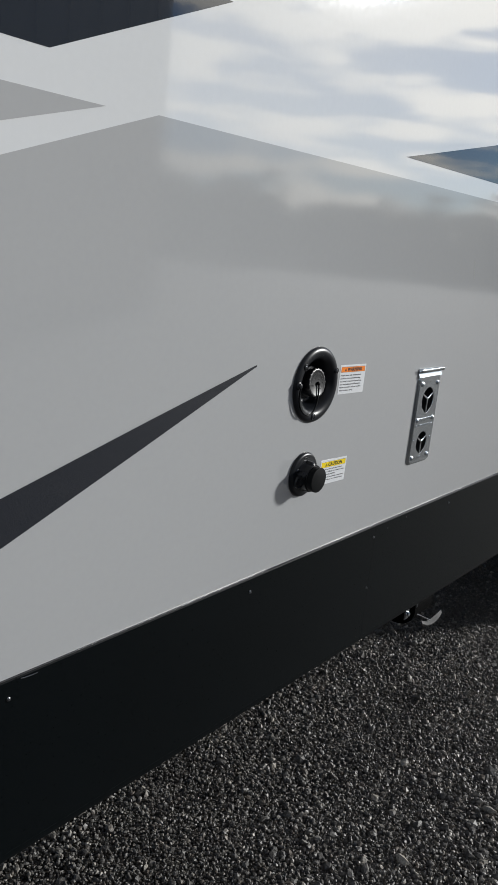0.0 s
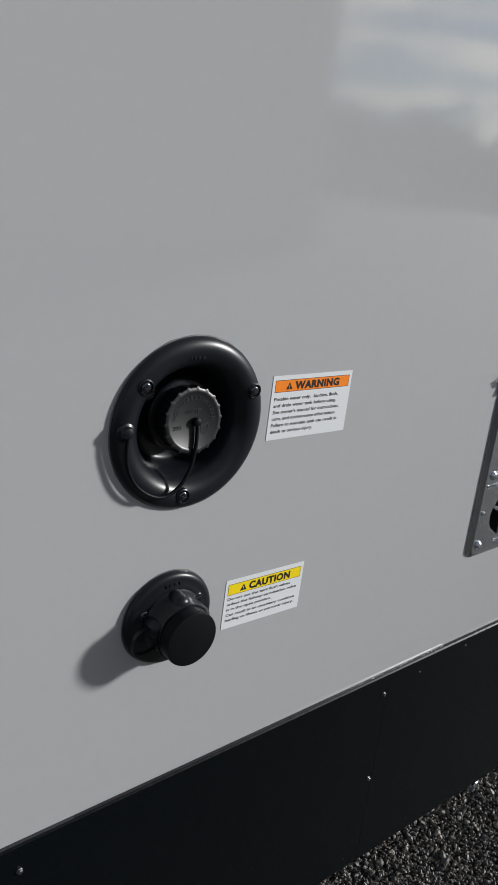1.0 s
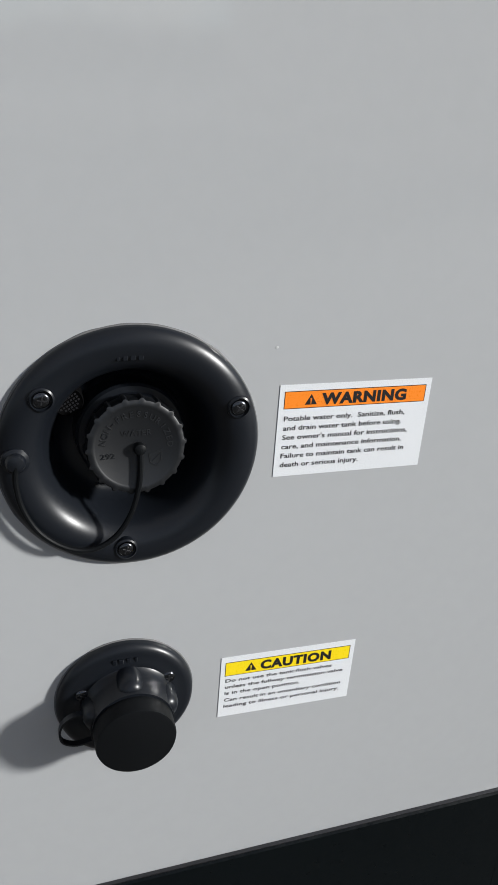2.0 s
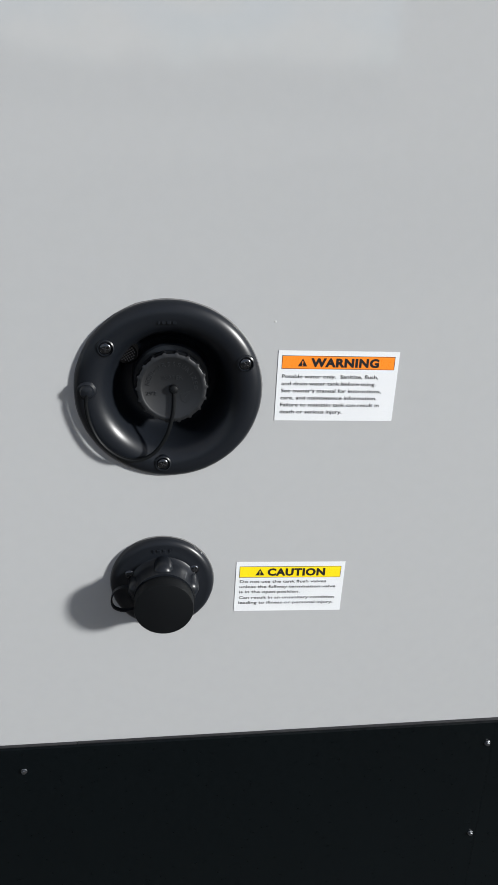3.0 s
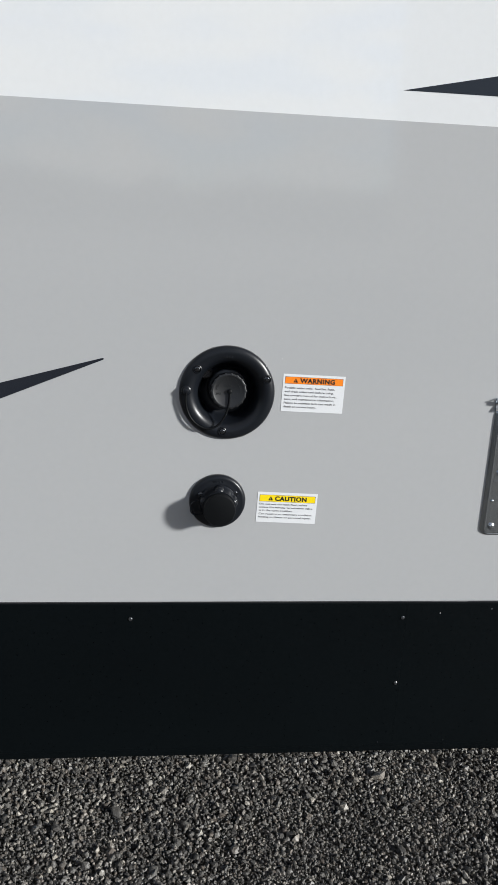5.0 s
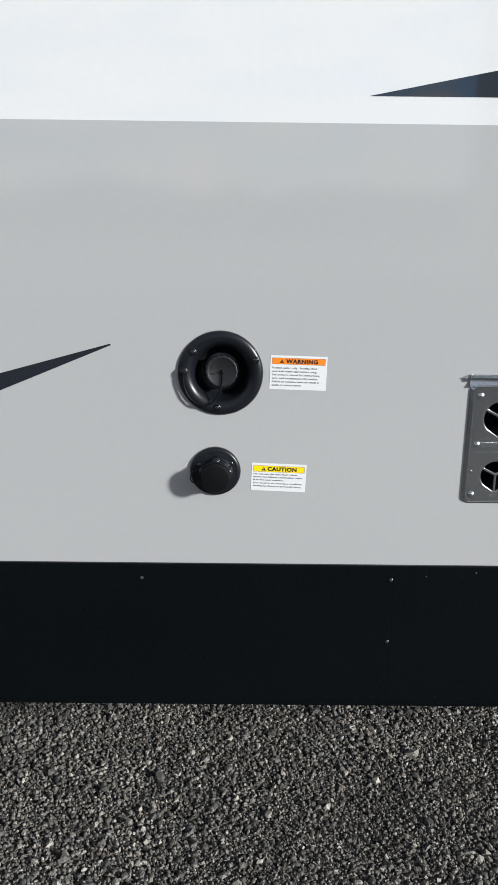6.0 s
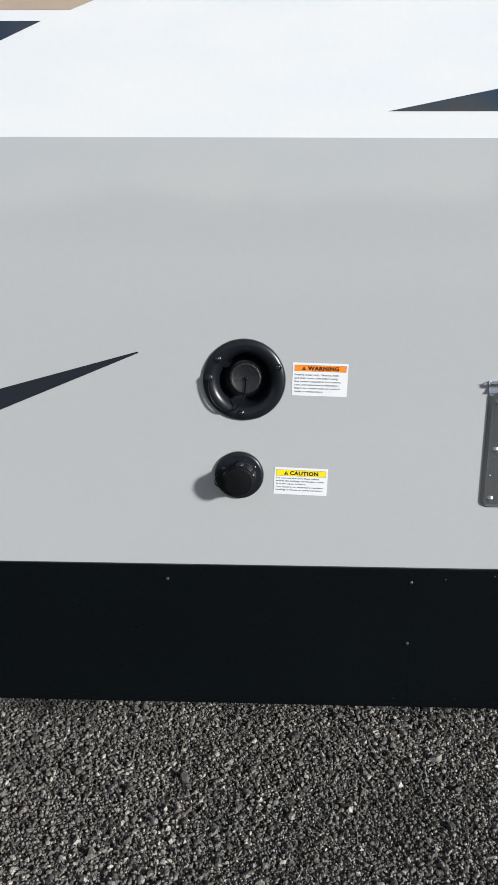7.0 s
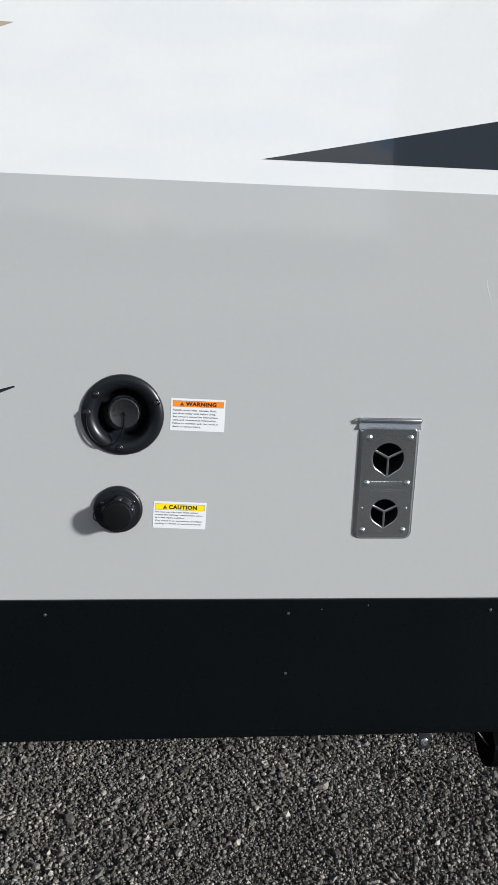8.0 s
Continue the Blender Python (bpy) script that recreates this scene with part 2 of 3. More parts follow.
def circle(cx, cz, r, n=64, a0=0.0, a1=360.0):
    full = abs(a1 - a0) >= 360
    return [(cx + r * math.cos(radians(a0 + (a1 - a0) * k / (n if full else n - 1))), cz + r * math.sin(radians(a0 + (a1 - a0) * k / (n if full else n - 1)))) for k in range(n)]


def tube(points, radius, seg=10, ends=True):
    """A round cord through points, smoothed."""
    pts = [Vector(q) for q in points]
    fine = []
    for k in range(len(pts) - 1):
        p0, p1, p2, p3 = pts[max(k - 1, 0)], pts[k], pts[k + 1], pts[min(k + 2, len(pts) - 1)]
        for s in range(6):
            u = s / 6
            fine.append(0.5 * (2 * p1 + (p2 - p0) * u + (2 * p0 - 5 * p1 + 4 * p2 - p3) * u * u + (3 * p1 - p0 - 3 * p2 + p3) * u ** 3))
    fine.append(pts[-1])
    bm = bmesh.new()
    rings = []
    side = Vector((0, 1, 0))
    for k, q in enumerate(fine):
        way = (fine[min(k + 1, len(fine) - 1)] - fine[max(k - 1, 0)]).normalized()
        u = side.cross(way)
        u = u.normalized() if u.length > 1e-4 else Vector((1, 0, 0))
        v = way.cross(u)
        rings.append([bm.verts.new(q + radius * (math.cos(2 * math.pi * j / seg) * u + math.sin(2 * math.pi * j / seg) * v)) for j in range(seg)])
    for a, b in zip(rings, rings[1:]):
        for j in range(seg):
            bm.faces.new((a[j], a[(j + 1) % seg], b[(j + 1) % seg], b[j]))
    if ends:
        bm.faces.new(rings[0][::-1])
        bm.faces.new(rings[-1])
    bmesh.ops.recalc_face_normals(bm, faces=bm.faces[:])
    return bm


def ribbon(points, front, back, thick):
    """A flat strap that follows points in (x, z) and lies between two depths y."""
    pts = [Vector((x, 0, z)) for x, z in points]
    fine = []
    for k in range(len(pts) - 1):
        p0, p1, p2, p3 = pts[max(k - 1, 0)], pts[k], pts[k + 1], pts[min(k + 2, len(pts) - 1)]
        for u in (0, 0.25, 0.5, 0.75):
            fine.append(0.5 * (2 * p1 + (p2 - p0) * u + (2 * p0 - 5 * p1 + 4 * p2 - p3) * u * u + (3 * p1 - p0 - 3 * p2 + p3) * u ** 3))
    fine.append(pts[-1])
    bm = bmesh.new()
    rings = []
    for k, q in enumerate(fine):
        way = (fine[min(k + 1, len(fine) - 1)] - fine[max(k - 1, 0)]).normalized()
        side = Vector((-way.z, 0, way.x)) * thick / 2
        rings.append([bm.verts.new((q.x + f * side.x, y, q.z + f * side.z)) for f, y in ((1, front), (1, back), (-1, back), (-1, front))])
    for a, b in zip(rings, rings[1:]):
        for j in range(4):
            bm.faces.new((a[j], a[(j + 1) % 4], b[(j + 1) % 4], b[j]))
    bm.faces.new(rings[0][::-1])
    bm.faces.new(rings[-1])
    bmesh.ops.recalc_face_normals(bm, faces=bm.faces[:])
    return bm


def loft(outlines, close=False):
    """A skin over outlines [(y, [(x, z), ...]), ...] that have alike numbers of points."""
    bm = bmesh.new()
    rings = [[bm.verts.new((x, y, z)) for x, z in pts] for y, pts in outlines]
    n = len(rings[0])
    for a, b in zip(rings, rings[1:]):
        for j in range(n):
            bm.faces.new((a[j], a[(j + 1) % n], b[(j + 1) % n], b[j]))
    if close:
        bm.faces.new(rings[0])
        bm.faces.new(rings[-1][::-1])
    bmesh.ops.recalc_face_normals(bm, faces=bm.faces[:])
    return bm


def merged(*bms):
    out = bmesh.new()
    for b in bms:
        me = bpy.data.meshes.new("drawing")
        b.to_mesh(me)
        b.free()
        out.from_mesh(me)
        bpy.data.meshes.remove(me)
    return out


def screw_head(x, y, z, r, turn=20.0, rise=0.45):
    """A pan head seated at depth y and facing -y."""
    dome = lathe([(r, 0), (r, -r * 0.12), (r * 0.93, -r * rise * 0.6), (r * 0.7, -r * rise * 0.9), (r * 0.42, -r * rise), (0, -r * rise * 1.02)], 20)
    dome.transform(Matrix.Translation((x, y, z)))
    return dome


def cross_slot(x, y, z, r, turn=20.0, rise=0.45):
    """The cross of a pan head: two bars set in its crown; in black they paint the recess's shade."""
    bars = [box((-r * 0.55, -r * rise * 1.06, -r * 0.11), (r * 0.55, -r * rise * 0.5, r * 0.11), r * 0.05, 1), box((-r * 0.11, -r * rise * 1.07, -r * 0.55), (r * 0.11, -r * rise * 0.5, r * 0.55), r * 0.05, 1)]
    bm = merged(*bars)
    bm.transform(Matrix.Translation((x, y, z)) @ Matrix.Rotation(radians(turn), 4, "Y"))
    return bm


def hex_head(x, y, z, r, turn=0.0):
    """A hex washer head screw facing -y."""
    washer = lathe([(r * 1.35, 0), (r * 1.35, -r * 0.18), (r * 1.2, -r * 0.3), (r * 0.9, -r * 0.32)], 20)
    head = lathe([(r, -r * 0.2), (r, -r * 0.95), (r * 0.86, -r * 1.1), (0, -r * 1.1)], 6)
    bm = merged(washer, head)
    bm.transform(Matrix.Translation((x, y, z)) @ Matrix.Rotation(radians(turn), 4, "Y"))
    return bm


# ---- ground ----
GROUND_Z = -0.03
bm = bmesh.new()
bmesh.ops.create_grid(bm, x_segments=60, y_segments=60, size=1)
for v in bm.verts:
    fx, fy = v.co.x, v.co.y
    v.co.x, v.co.y = math.copysign(abs(fx) ** 4 * 900, fx), math.copysign(abs(fy) ** 4 * 900, fy)
    v.co.z = -0.006 + 0.006 * noise.noise((v.co.x * 1.3, v.co.y * 1.3, 0))
ground = part("ground", bm, GROUND)
ground.location.z = GROUND_Z
tagged(ground, "grey crushed-stone gravel lot", "gravel ground", kind="structure")


def near_lot(x, y):
    """The stretch of the lot beside and under this end of the trailer."""
    low = np.where(x < 0.27, 0.15, np.where(x < 0.764, 0.15 - (x - 0.27) * 0.95, -0.32 + (x - 0.764) * 0.40)) - 0.12
    high = np.where(x < 1.35, 1.32, 1.32 - (x - 1.35) * 0.12)
    return (y > low) & (y < high)


def gravel(x0, x1, y0, y1, pitch, seed, grit=False):
    rng = np.random.default_rng(seed)
    base = bmesh.new()
    if grit:
        bmesh.ops.create_cube(base, size=1.25)
        bmesh.ops.triangulate(base, faces=base.faces[:])
    else:
        bmesh.ops.create_icosphere(base, subdivisions=1, radius=1)
    bv = np.array([v.co[:] for v in base.verts])
    bf = np.array([[v.index for v in f.verts] for f in base.faces])
    base.free()
    shapes = bv[None] * (1 + rng.uniform(-0.32, 0.32, (32, len(bv), 1)))
    nx, ny = int((x1 - x0) / pitch), int((y1 - y0) / pitch)
    gx, gy = np.meshgrid(np.arange(nx), np.arange(ny))
    px = x0 + (gx.ravel() + rng.uniform(-0.3, 1.3, nx * ny)) * pitch
    py = y0 + (gy.ravel() + rng.uniform(-0.3, 1.3, nx * ny)) * pitch
    keep = near_lot(px, py)
    px, py = px[keep], py[keep]
    n = len(px)
    r = pitch * np.exp(rng.normal(-0.62, 0.34, n))
    # coarse and fine drifts
    drift = np.sin(px * 2.3 + 1.1 * np.sin(py * 3.1 + 0.4)) * np.cos(py * 4.7 + 0.9 * np.sin(px * 2.9)) + 0.6 * np.sin(px * 6.1 - py * 7.3)
    r *= 1 + (0.05 if grit else 0.15) * drift
    big = rng.random(n) < (0.0 if grit else 0.02)
    r[big] *= rng.uniform(1.3, 1.9, big.sum())
    pz = np.where(big, r * 0.35, rng.uniform(-0.0030, 0.0050, n))
    if grit:
        pz = rng.uniform(-0.0040, 0.0022, n)
    scale = r[:, None] * rng.uniform(0.6, 1.15, (n, 3))
    scale[:, 2] *= 0.8
    q = rng.normal(size=(n, 4))
    q /= np.linalg.norm(q, axis=1, keepdims=True)
    w, x, y, z = q.T
    rot = np.stack([1 - 2 * (y * y + z * z), 2 * (x * y - z * w), 2 * (x * z + y * w), 2 * (x * y + z * w), 1 - 2 * (x * x + z * z), 2 * (y * z - x * w),
                    2 * (x * z - y * w), 2 * (y * z + x * w), 1 - 2 * (x * x + y * y)], -1).reshape(n, 3, 3)
    pts = shapes[rng.integers(0, 32, n)] * scale[:, None, :]
    pts = np.einsum("nij,nkj->nki", rot, pts) + np.stack([px, py, pz], -1)[:, None, :]
    faces = (bf[None] + (np.arange(n) * len(bv))[:, None, None]).reshape(-1, 3)
    me = bpy.data.meshes.new("gravel")
    me.vertices.add(n * len(bv))
    me.vertices.foreach_set("co", pts.astype(np.float32).ravel())
    me.loops.add(len(faces) * 3)
    me.loops.foreach_set("vertex_index", faces.astype(np.int32).ravel())
    me.polygons.add(len(faces))
    me.polygons.foreach_set("loop_start", np.arange(0, len(faces) * 3, 3, dtype=np.int32))
    me.update(calc_edges=True)
    return me


stones = part("gravel", gravel(-1.0, 3.35, -0.5, 1.4, 0.0102, 4), STONE, smooth=0)
stones.location.z = GROUND_Z
chips = part("stone_chips", gravel(-1.0, 3.35, -0.5, 1.4, 0.0062, 9, True), STONE, smooth=0)
chips.location.z = GROUND_Z
tagged(chips, "fine grey stone chips between the gravel", "gravel", kind="stuff")
tagged(stones, "loose grey and brown crushed stone gravel", "gravel", kind="stuff")

# ---- the trailer ----
X0, X1, ROOF, GREY_TOP, SKIRT_TOP, SKIRT_LOW = -3.2, 4.6, 3.25, 1.805, 1.050, 0.7545
DISH = (0.0065, 1.404)
VX, VZ = 0.4915, 1.2910
DUCTS = ((VX + 0.0010, VZ + 0.0400, 0.0330), (VX + 0.0010, VZ - 0.0645, 0.0300))
trailer = thing("travel_trailer", pose(0, 0, 0), "white and grey camper trailer with navy and tan stripe graphics", "trailer")
cut = [circle(*DISH, 0.060, 72)] + [circle(x, z, r, 48) for x, z, r in DUCTS]
part("side_wall", sheet([[(X0, 0.80), (X1, 0.80), (X1, ROOF), (X0, ROOF)], *cut], 0.0, 0.045), WHITE, trailer, "glossy white gelcoat side wall", smooth=30)
part("far_wall", box((X0, 2.35, 0.80), (X1, 2.40, ROOF)), WHITE, trailer)
part("front_wall", box((X0, 0.045, 0.80), (X0 + 0.05, 2.35, ROOF)), WHITE, trailer)
part("rear_wall", box((X1 - 0.05, 0.045, 0.80), (X1, 2.35, ROOF)), WHITE, trailer)
part("roof", box((X0 - 0.02, -0.02, ROOF), (X1 + 0.02, 2.42, ROOF + 0.08), 0.02), WHITE, trailer)
part("underbelly", box((X0, 0.05, 0.775), (X1, 2.35, 0.797)), UNDER, trailer, "black underbelly sheet")
for y in (0.42, 1.90):
    part("chassis_rail", box((X0 + 0.1, y, 0.66), (X1 - 0.1, y + 0.08, 0.774), 0.006), UNDER, trailer)


def film(name, points, mat, layer=1, holes=(), label=""):
    part(name, sheet([points, *holes], -0.0005 * layer, -0.0005 * layer + 0.0004), mat, trailer, label, smooth=0)


film("grey_graphic", [(-0.448, GREY_TOP), (X1, GREY_TOP), (X1, SKIRT_TOP - 0.01), (-2.68, SKIRT_TOP - 0.01)], GREY, holes=[circle(*DISH, 0.061, 72)] + [circle(x, z, r + 0.0005, 48) for x, z, r in DUCTS], label="wide light grey lower band")
film("grey_graphic", [(-0.540, 1.800), (X0, 1.800), (X0, 1.062)], GREY)
film("navy_graphic", [(-0.317, 1.977), (X0, 1.977), (X0, 1.847), (-0.628, 1.847)], NAVY, label="dark navy stripe")
film("navy_graphic", [(0.237, 1.845), (1.75, 2.142), (1.75, 1.848)], NAVY, label="dark navy wedge")
film("tan_graphic", [(-0.162, 2.032), (X0, 2.032), (X0, 1.993), (-0.269, 1.993)], TAN, label="tan stripe")
film("charcoal_graphic", [(-0.1795, 1.4525), (-0.183, 1.4520), (-0.431, 1.3830), (-1.25, 1.149), (-1.25, 1.010), (-0.434, 1.3440), (-0.1795, 1.4500)], CHARCOAL, layer=2, label="dark charcoal spear stripe")


def skirt_panel(xa, xb, front):
    """A folded sheet: upright face, rounded lower fold and a return under the floor."""
    bm = bmesh.new()
    prof = [(0.0, SKIRT_TOP), (front + 0.0015, SKIRT_TOP), (front, SKIRT_TOP - 0.0015), (front, SKIRT_LOW + 0.0150), (front + 0.0010, SKIRT_LOW + 0.0138),
            (front + 0.0010, SKIRT_LOW + 0.0030), (front + 0.0020, SKIRT_LOW + 0.0008), (front + 0.005, SKIRT_LOW), (0.045, SKIRT_LOW), (0.045, SKIRT_LOW + 0.003), (0.0, SKIRT_LOW + 0.0035)]
    a = [bm.verts.new((xa, y, z)) for y, z in prof]
    b = [bm.verts.new((xb, y, z)) for y, z in prof]
    for k in range(len(prof)):
        k2 = (k + 1) % len(prof)
        bm.faces.new((a[k], a[k2], b[k2], b[k]))
    bm.faces.new(a[::-1])
    bm.faces.new(b)
    bmesh.ops.recalc_face_normals(bm, faces=bm.faces[:])
    return bm


JOINT = 0.3265
skirt_a = part("skirt_panel", skirt_panel(X0, JOINT, -0.0050), SKIRT, trailer, "black skirt panel")
skirt_b = part("skirt_panel", skirt_panel(JOINT + 0.00012, X1, -0.0051), SKIRT, trailer, "black skirt panel")
# metal strips added for the bright line where the skirt's top edge reflects sky
for xa, xb in ((X0, -0.086), (-0.0855, 0.432), (0.4325, 1.02), (1.0205, X1)):
    part("edge_glint_strip", box((xa, -0.0038, SKIRT_TOP + 0.0001), (xb, -0.0006, SKIRT_TOP + 0.0013), 0.0004), EDGE_GLINT, trailer, "thin metal strip added for the glint along the skirt top")
for x, z, r in ((-1.13, 1.023, 0.0023), (-0.664, 1.022, 0.0023), (-0.137, 1.022, 0.0023), (0.321, 1.022, 0.0023), (0.321, 0.895, 0.0023), (0.721, 1.026, 0.0023), (1.18, 1.024, 0.0023)):
    part("skirt_screw", hex_head(x, -0.0050, z, r, 17), DULL_ZINC, skirt_a if x < JOINT else skirt_b, "small bright hex screw")
for x, z in ((0.385, 1.030), (0.476, 1.038), (0.30, 0.775), (0.42, 0.777)):
    part("rivet", lathe([(0.0014, -0.0050), (0.0012, -0.0058), (0.0007, -0.0062), (0, -0.0063)], 12, (x, z)), DULL_ZINC if z > 1 else ABS, skirt_b if x > JOINT else skirt_a)
part("paint_chip", lathe([(0.0011, -0.0004), (0.0008, -0.0007), (0, -0.0008)], 7, (0.0885, 1.459)), CHIP_GLINT, trailer, "tiny chip in the paint")
# pale film that paints a reflection streak onto the wall
part("reflection_streak", sheet([[(0.6468, 1.6590), (0.6484, 1.6600), (0.6508, 1.6500), (0.6550, 1.6370), (0.6606, 1.6180), (0.6598, 1.6176), (0.6528, 1.6370), (0.6484, 1.6500)]], -0.0007, -0.0003), CHIP_GLINT, trailer, "pale streak painted for a reflection on the side wall", smooth=0)
# thin bright sliver near the skirt's top edge
part("bright_sliver", tube([(-0.6450, -0.0049, 1.0462), (-0.6390, -0.0050, 1.0450), (-0.6290, -0.0050, 1.0443), (-0.6170, -0.0049, 1.0440)], 0.0007, 6), DULL_ZINC, skirt_a, "thin bright sliver near the top of the black skirt")

# unseen wheels under the rear half, placed for the shadow wedge on the gravel
def wheel(x):
    w = thing("trailer_wheel", pose(x, 0.22, 0.335), "black rubber trailer tyre standing on the gravel", "wheel", "trailer wheels")
    part("tyre", lathe([(0.21, -0.10), (0.30, -0.112), (0.352, -0.095), (0.365, -0.05), (0.365, 0.05), (0.352, 0.095), (0.30, 0.112), (0.21, 0.10)], 56), TYRE, w)
    part("rim", lathe([(0.212, -0.095), (0.20, -0.09), (0.185, -0.03), (0.10, -0.045), (0.06, -0.06), (0, -0.06)], 48), STEEL, w, "grey steel rim")


wheel(2.97)
wheel(3.79)

# ---- gravity water fill ----
fill = thing("water_fill_inlet", pose(DISH[0], 0, DISH[1]), "black plastic gravity water fill dish with tethered cap", "water inlet")
prof = [(0.0715, 0.0), (0.0725, -0.0008), (0.0727, -0.0022), (0.0718, -0.0042), (0.0695, -0.0062), (0.0660, -0.0077), (0.0620, -0.0082), (0.0580, -0.0076), (0.0540, -0.0058),
        (0.0500, -0.0024), (0.0468, 0.0028), (0.0442, 0.0095), (0.0420, 0.0170), (0.0400, 0.0235), (0.0365, 0.0265), (0.0310, 0.0272), (0.0, 0.0274)]
dish = part("dish", lathe(prof, 96), ABS, fill, "glossy black moulded dish", smooth=60)
part("neck", lathe([(0.0318, 0.0275), (0.0310, 0.0150), (0.0296, 0.0136), (0.0262, 0.0130), (0.0250, 0.0062), (0.0, 0.0060)], 64, (0.002, 0.003)), ABS, fill)
KNURL = 18
SET = 0.0036        # how far the cap sits back in the dish
cap = part("cap", lathe([(0.0255, 0.0035 + SET), (0.0270, 0.0025 + SET), (0.0275, -0.0060 + SET), (0.0268, -0.0078 + SET), (0.0250, -0.0086 + SET), (0.0232, -0.0082 + SET), (0.0225, -0.0078 + SET), (0.0, -0.0078 + SET)], KNURL * 8, (0.002, 0.003),
                        ripple=lambda k, r: 1.0 + (0.045 if k % 8 in (0, 1) else 0.0) * (1 if r > 0.026 else 0)), CAP, fill, "dark grey ribbed screw cap", smooth=40)
CAP_TILT = Matrix.Translation((0.002, 0, 0.003)) @ Matrix.Rotation(radians(-7), 4, "X") @ Matrix.Translation((-0.002, 0, -0.003))
cap.matrix_local = CAP_TILT
# raised words round the cap
arc_text = "NON-PRESSURIZED"
for k, ch in enumerate(arc_text):
    a = radians(168 - k * 168 / (len(arc_text) - 1))
    if ch == "-":
        me = box((-0.0009, -0.0083 + SET, 0.0011), (0.0009, -0.0077 + SET, 0.0016))
        m2 = bpy.data.meshes.new("letter")
        me.to_mesh(m2)
        me.free()
    else:
        m2 = lettering(ch, 0, 0, -0.0080 + SET, 0.0034, weight=0.00006, depth=0.0003)
        xs = [v.co.x for v in m2.vertices]
        m2.transform(Matrix.Translation((-(min(xs) + max(xs)) / 2, 0, 0)))
    m2.transform(Matrix.Translation((0.002, 0, 0.003)) @ Matrix.Translation((0.0172 * math.cos(a), 0, 0.0172 * math.sin(a))) @ Matrix.Rotation(-(a - math.pi / 2), 4, "Y"))
    part("letter", m2, CAP, cap, smooth=0)
part("lettering", lettering("WATER", -0.0065, 0.0095, -0.0080 + SET, 0.0032, 0.0172, 0.00005, 0.0003), CAP, cap, smooth=0)
part("lettering", lettering("292", -0.0180, -0.0025, -0.0080 + SET, 0.0030, 0.0080, 0.00005, 0.0003), CAP, cap, smooth=0)
part("emblem", sheet([[(0.0085, -0.0015), (0.0165, 0.0005), (0.0160, -0.0060), (0.0125, -0.0095), (0.0090, -0.0070)], [(0.0094, -0.0025), (0.0156, -0.0008), (0.0152, -0.0056), (0.0125, -0.0084), (0.0098, -0.0066)]], -0.00805 + SET, -0.0076 + SET), CAP, cap, smooth=0)
part("emblem", sheet([[(0.0098, -0.0064), (0.0104, -0.0060), (0.0153, -0.0014), (0.0150, -0.0022)]], -0.00800 + SET, -0.0076 + SET), CAP, cap, smooth=0)
knob = part("knob", lathe([(0.0034, -0.0040), (0.0036, -0.0056), (0.0037, -0.0068), (0.0031, -0.0084), (0.0017, -0.0092), (0, -0.0093)], 24, (0.0035, 0.0025)), MATTE, fill, "cap tether stud")
knob.matrix_local = CAP_TILT
part("stud", lathe([(0.0076, -0.0068), (0.0073, -0.0086), (0.0055, -0.0096), (0.0052, -0.0114), (0.0044, -0.0126), (0.0022, -0.0134), (0, -0.0136)], 28, (-0.0625, 0.0035)), ABS, fill, "round tether anchor")
part("tether", tube([(-0.0625, -0.0120, 0.0023), (-0.0635, -0.0115, -0.0080), (-0.0612, -0.0104, -0.0240), (-0.0535, -0.0106, -0.0400), (-0.0405, -0.0116, -0.0510), (-0.0260, -0.0120, -0.0545),
                     (-0.0125, -0.0118, -0.0480), (-0.0030, -0.0110, -0.0345), (0.0020, -0.0092, -0.0190), (0.0035, -0.0078, -0.0060), (0.0035, -0.0070, 0.0020)], 0.0016), MATTE, fill, "thin black rubber tether")
for x, z, turn in ((-0.0470, 0.0370, 12), (0.0590, 0.0240, 40), (-0.0060, -0.0595, 25)):
    part("screw_boss", lathe([(0.0070, -0.0050), (0.0067, -0.0084), (0.0058, -0.0090), (0.0052, -0.0078), (0, -0.0074)], 24, (x, z)), ABS, fill)
    head = part("screw", screw_head(x, -0.0076, z, 0.0046, turn), BLACK_SCREW, fill, "black cross-head screw")
    part("slot", cross_slot(x, -0.0076, z, 0.0046, turn), INK, head)
port = part("vent_port", lathe([(0.0088, 0.0260), (0.0086, 0.0136), (0.0080, 0.0128), (0.0074, 0.0132), (0, 0.0132)], 32, (-0.0322, 0.0260)), UNDER, fill, "round vent port in the slope of the dish")
# black squares on the uncut face paint the shade inside the vent holes
holes = []
for i in range(-3, 4):
    for j in range(-3, 4):
        dx, dz = (i * 0.86 - j * 0.5) * 0.0019, (i * 0.5 + j * 0.86) * 0.0019
        if math.hypot(dx, dz) < 0.0066:
            q = box((-0.00055, 0.01300, -0.00055), (0.00055, 0.01330, 0.00055))
            q.transform(Matrix.Translation((-0.0322 + dx, 0, 0.0260 + dz)) @ Matrix.Rotation(radians(-30), 4, "Y"))
            holes.append(q)
part("vent_grid", merged(*holes), INK, port, "grid of small black squares painted for the shaded vent holes", smooth=0)
for x, wide in ((-0.0078, 0.0018), (-0.0046, 0.0026), (-0.0008, 0.0030), (0.0034, 0.0028)):
    part("embossed_mark", box((x, -0.0076, 0.0552), (x + wide, -0.0050, 0.0592), 0.0003), ABS, fill, smooth=0)
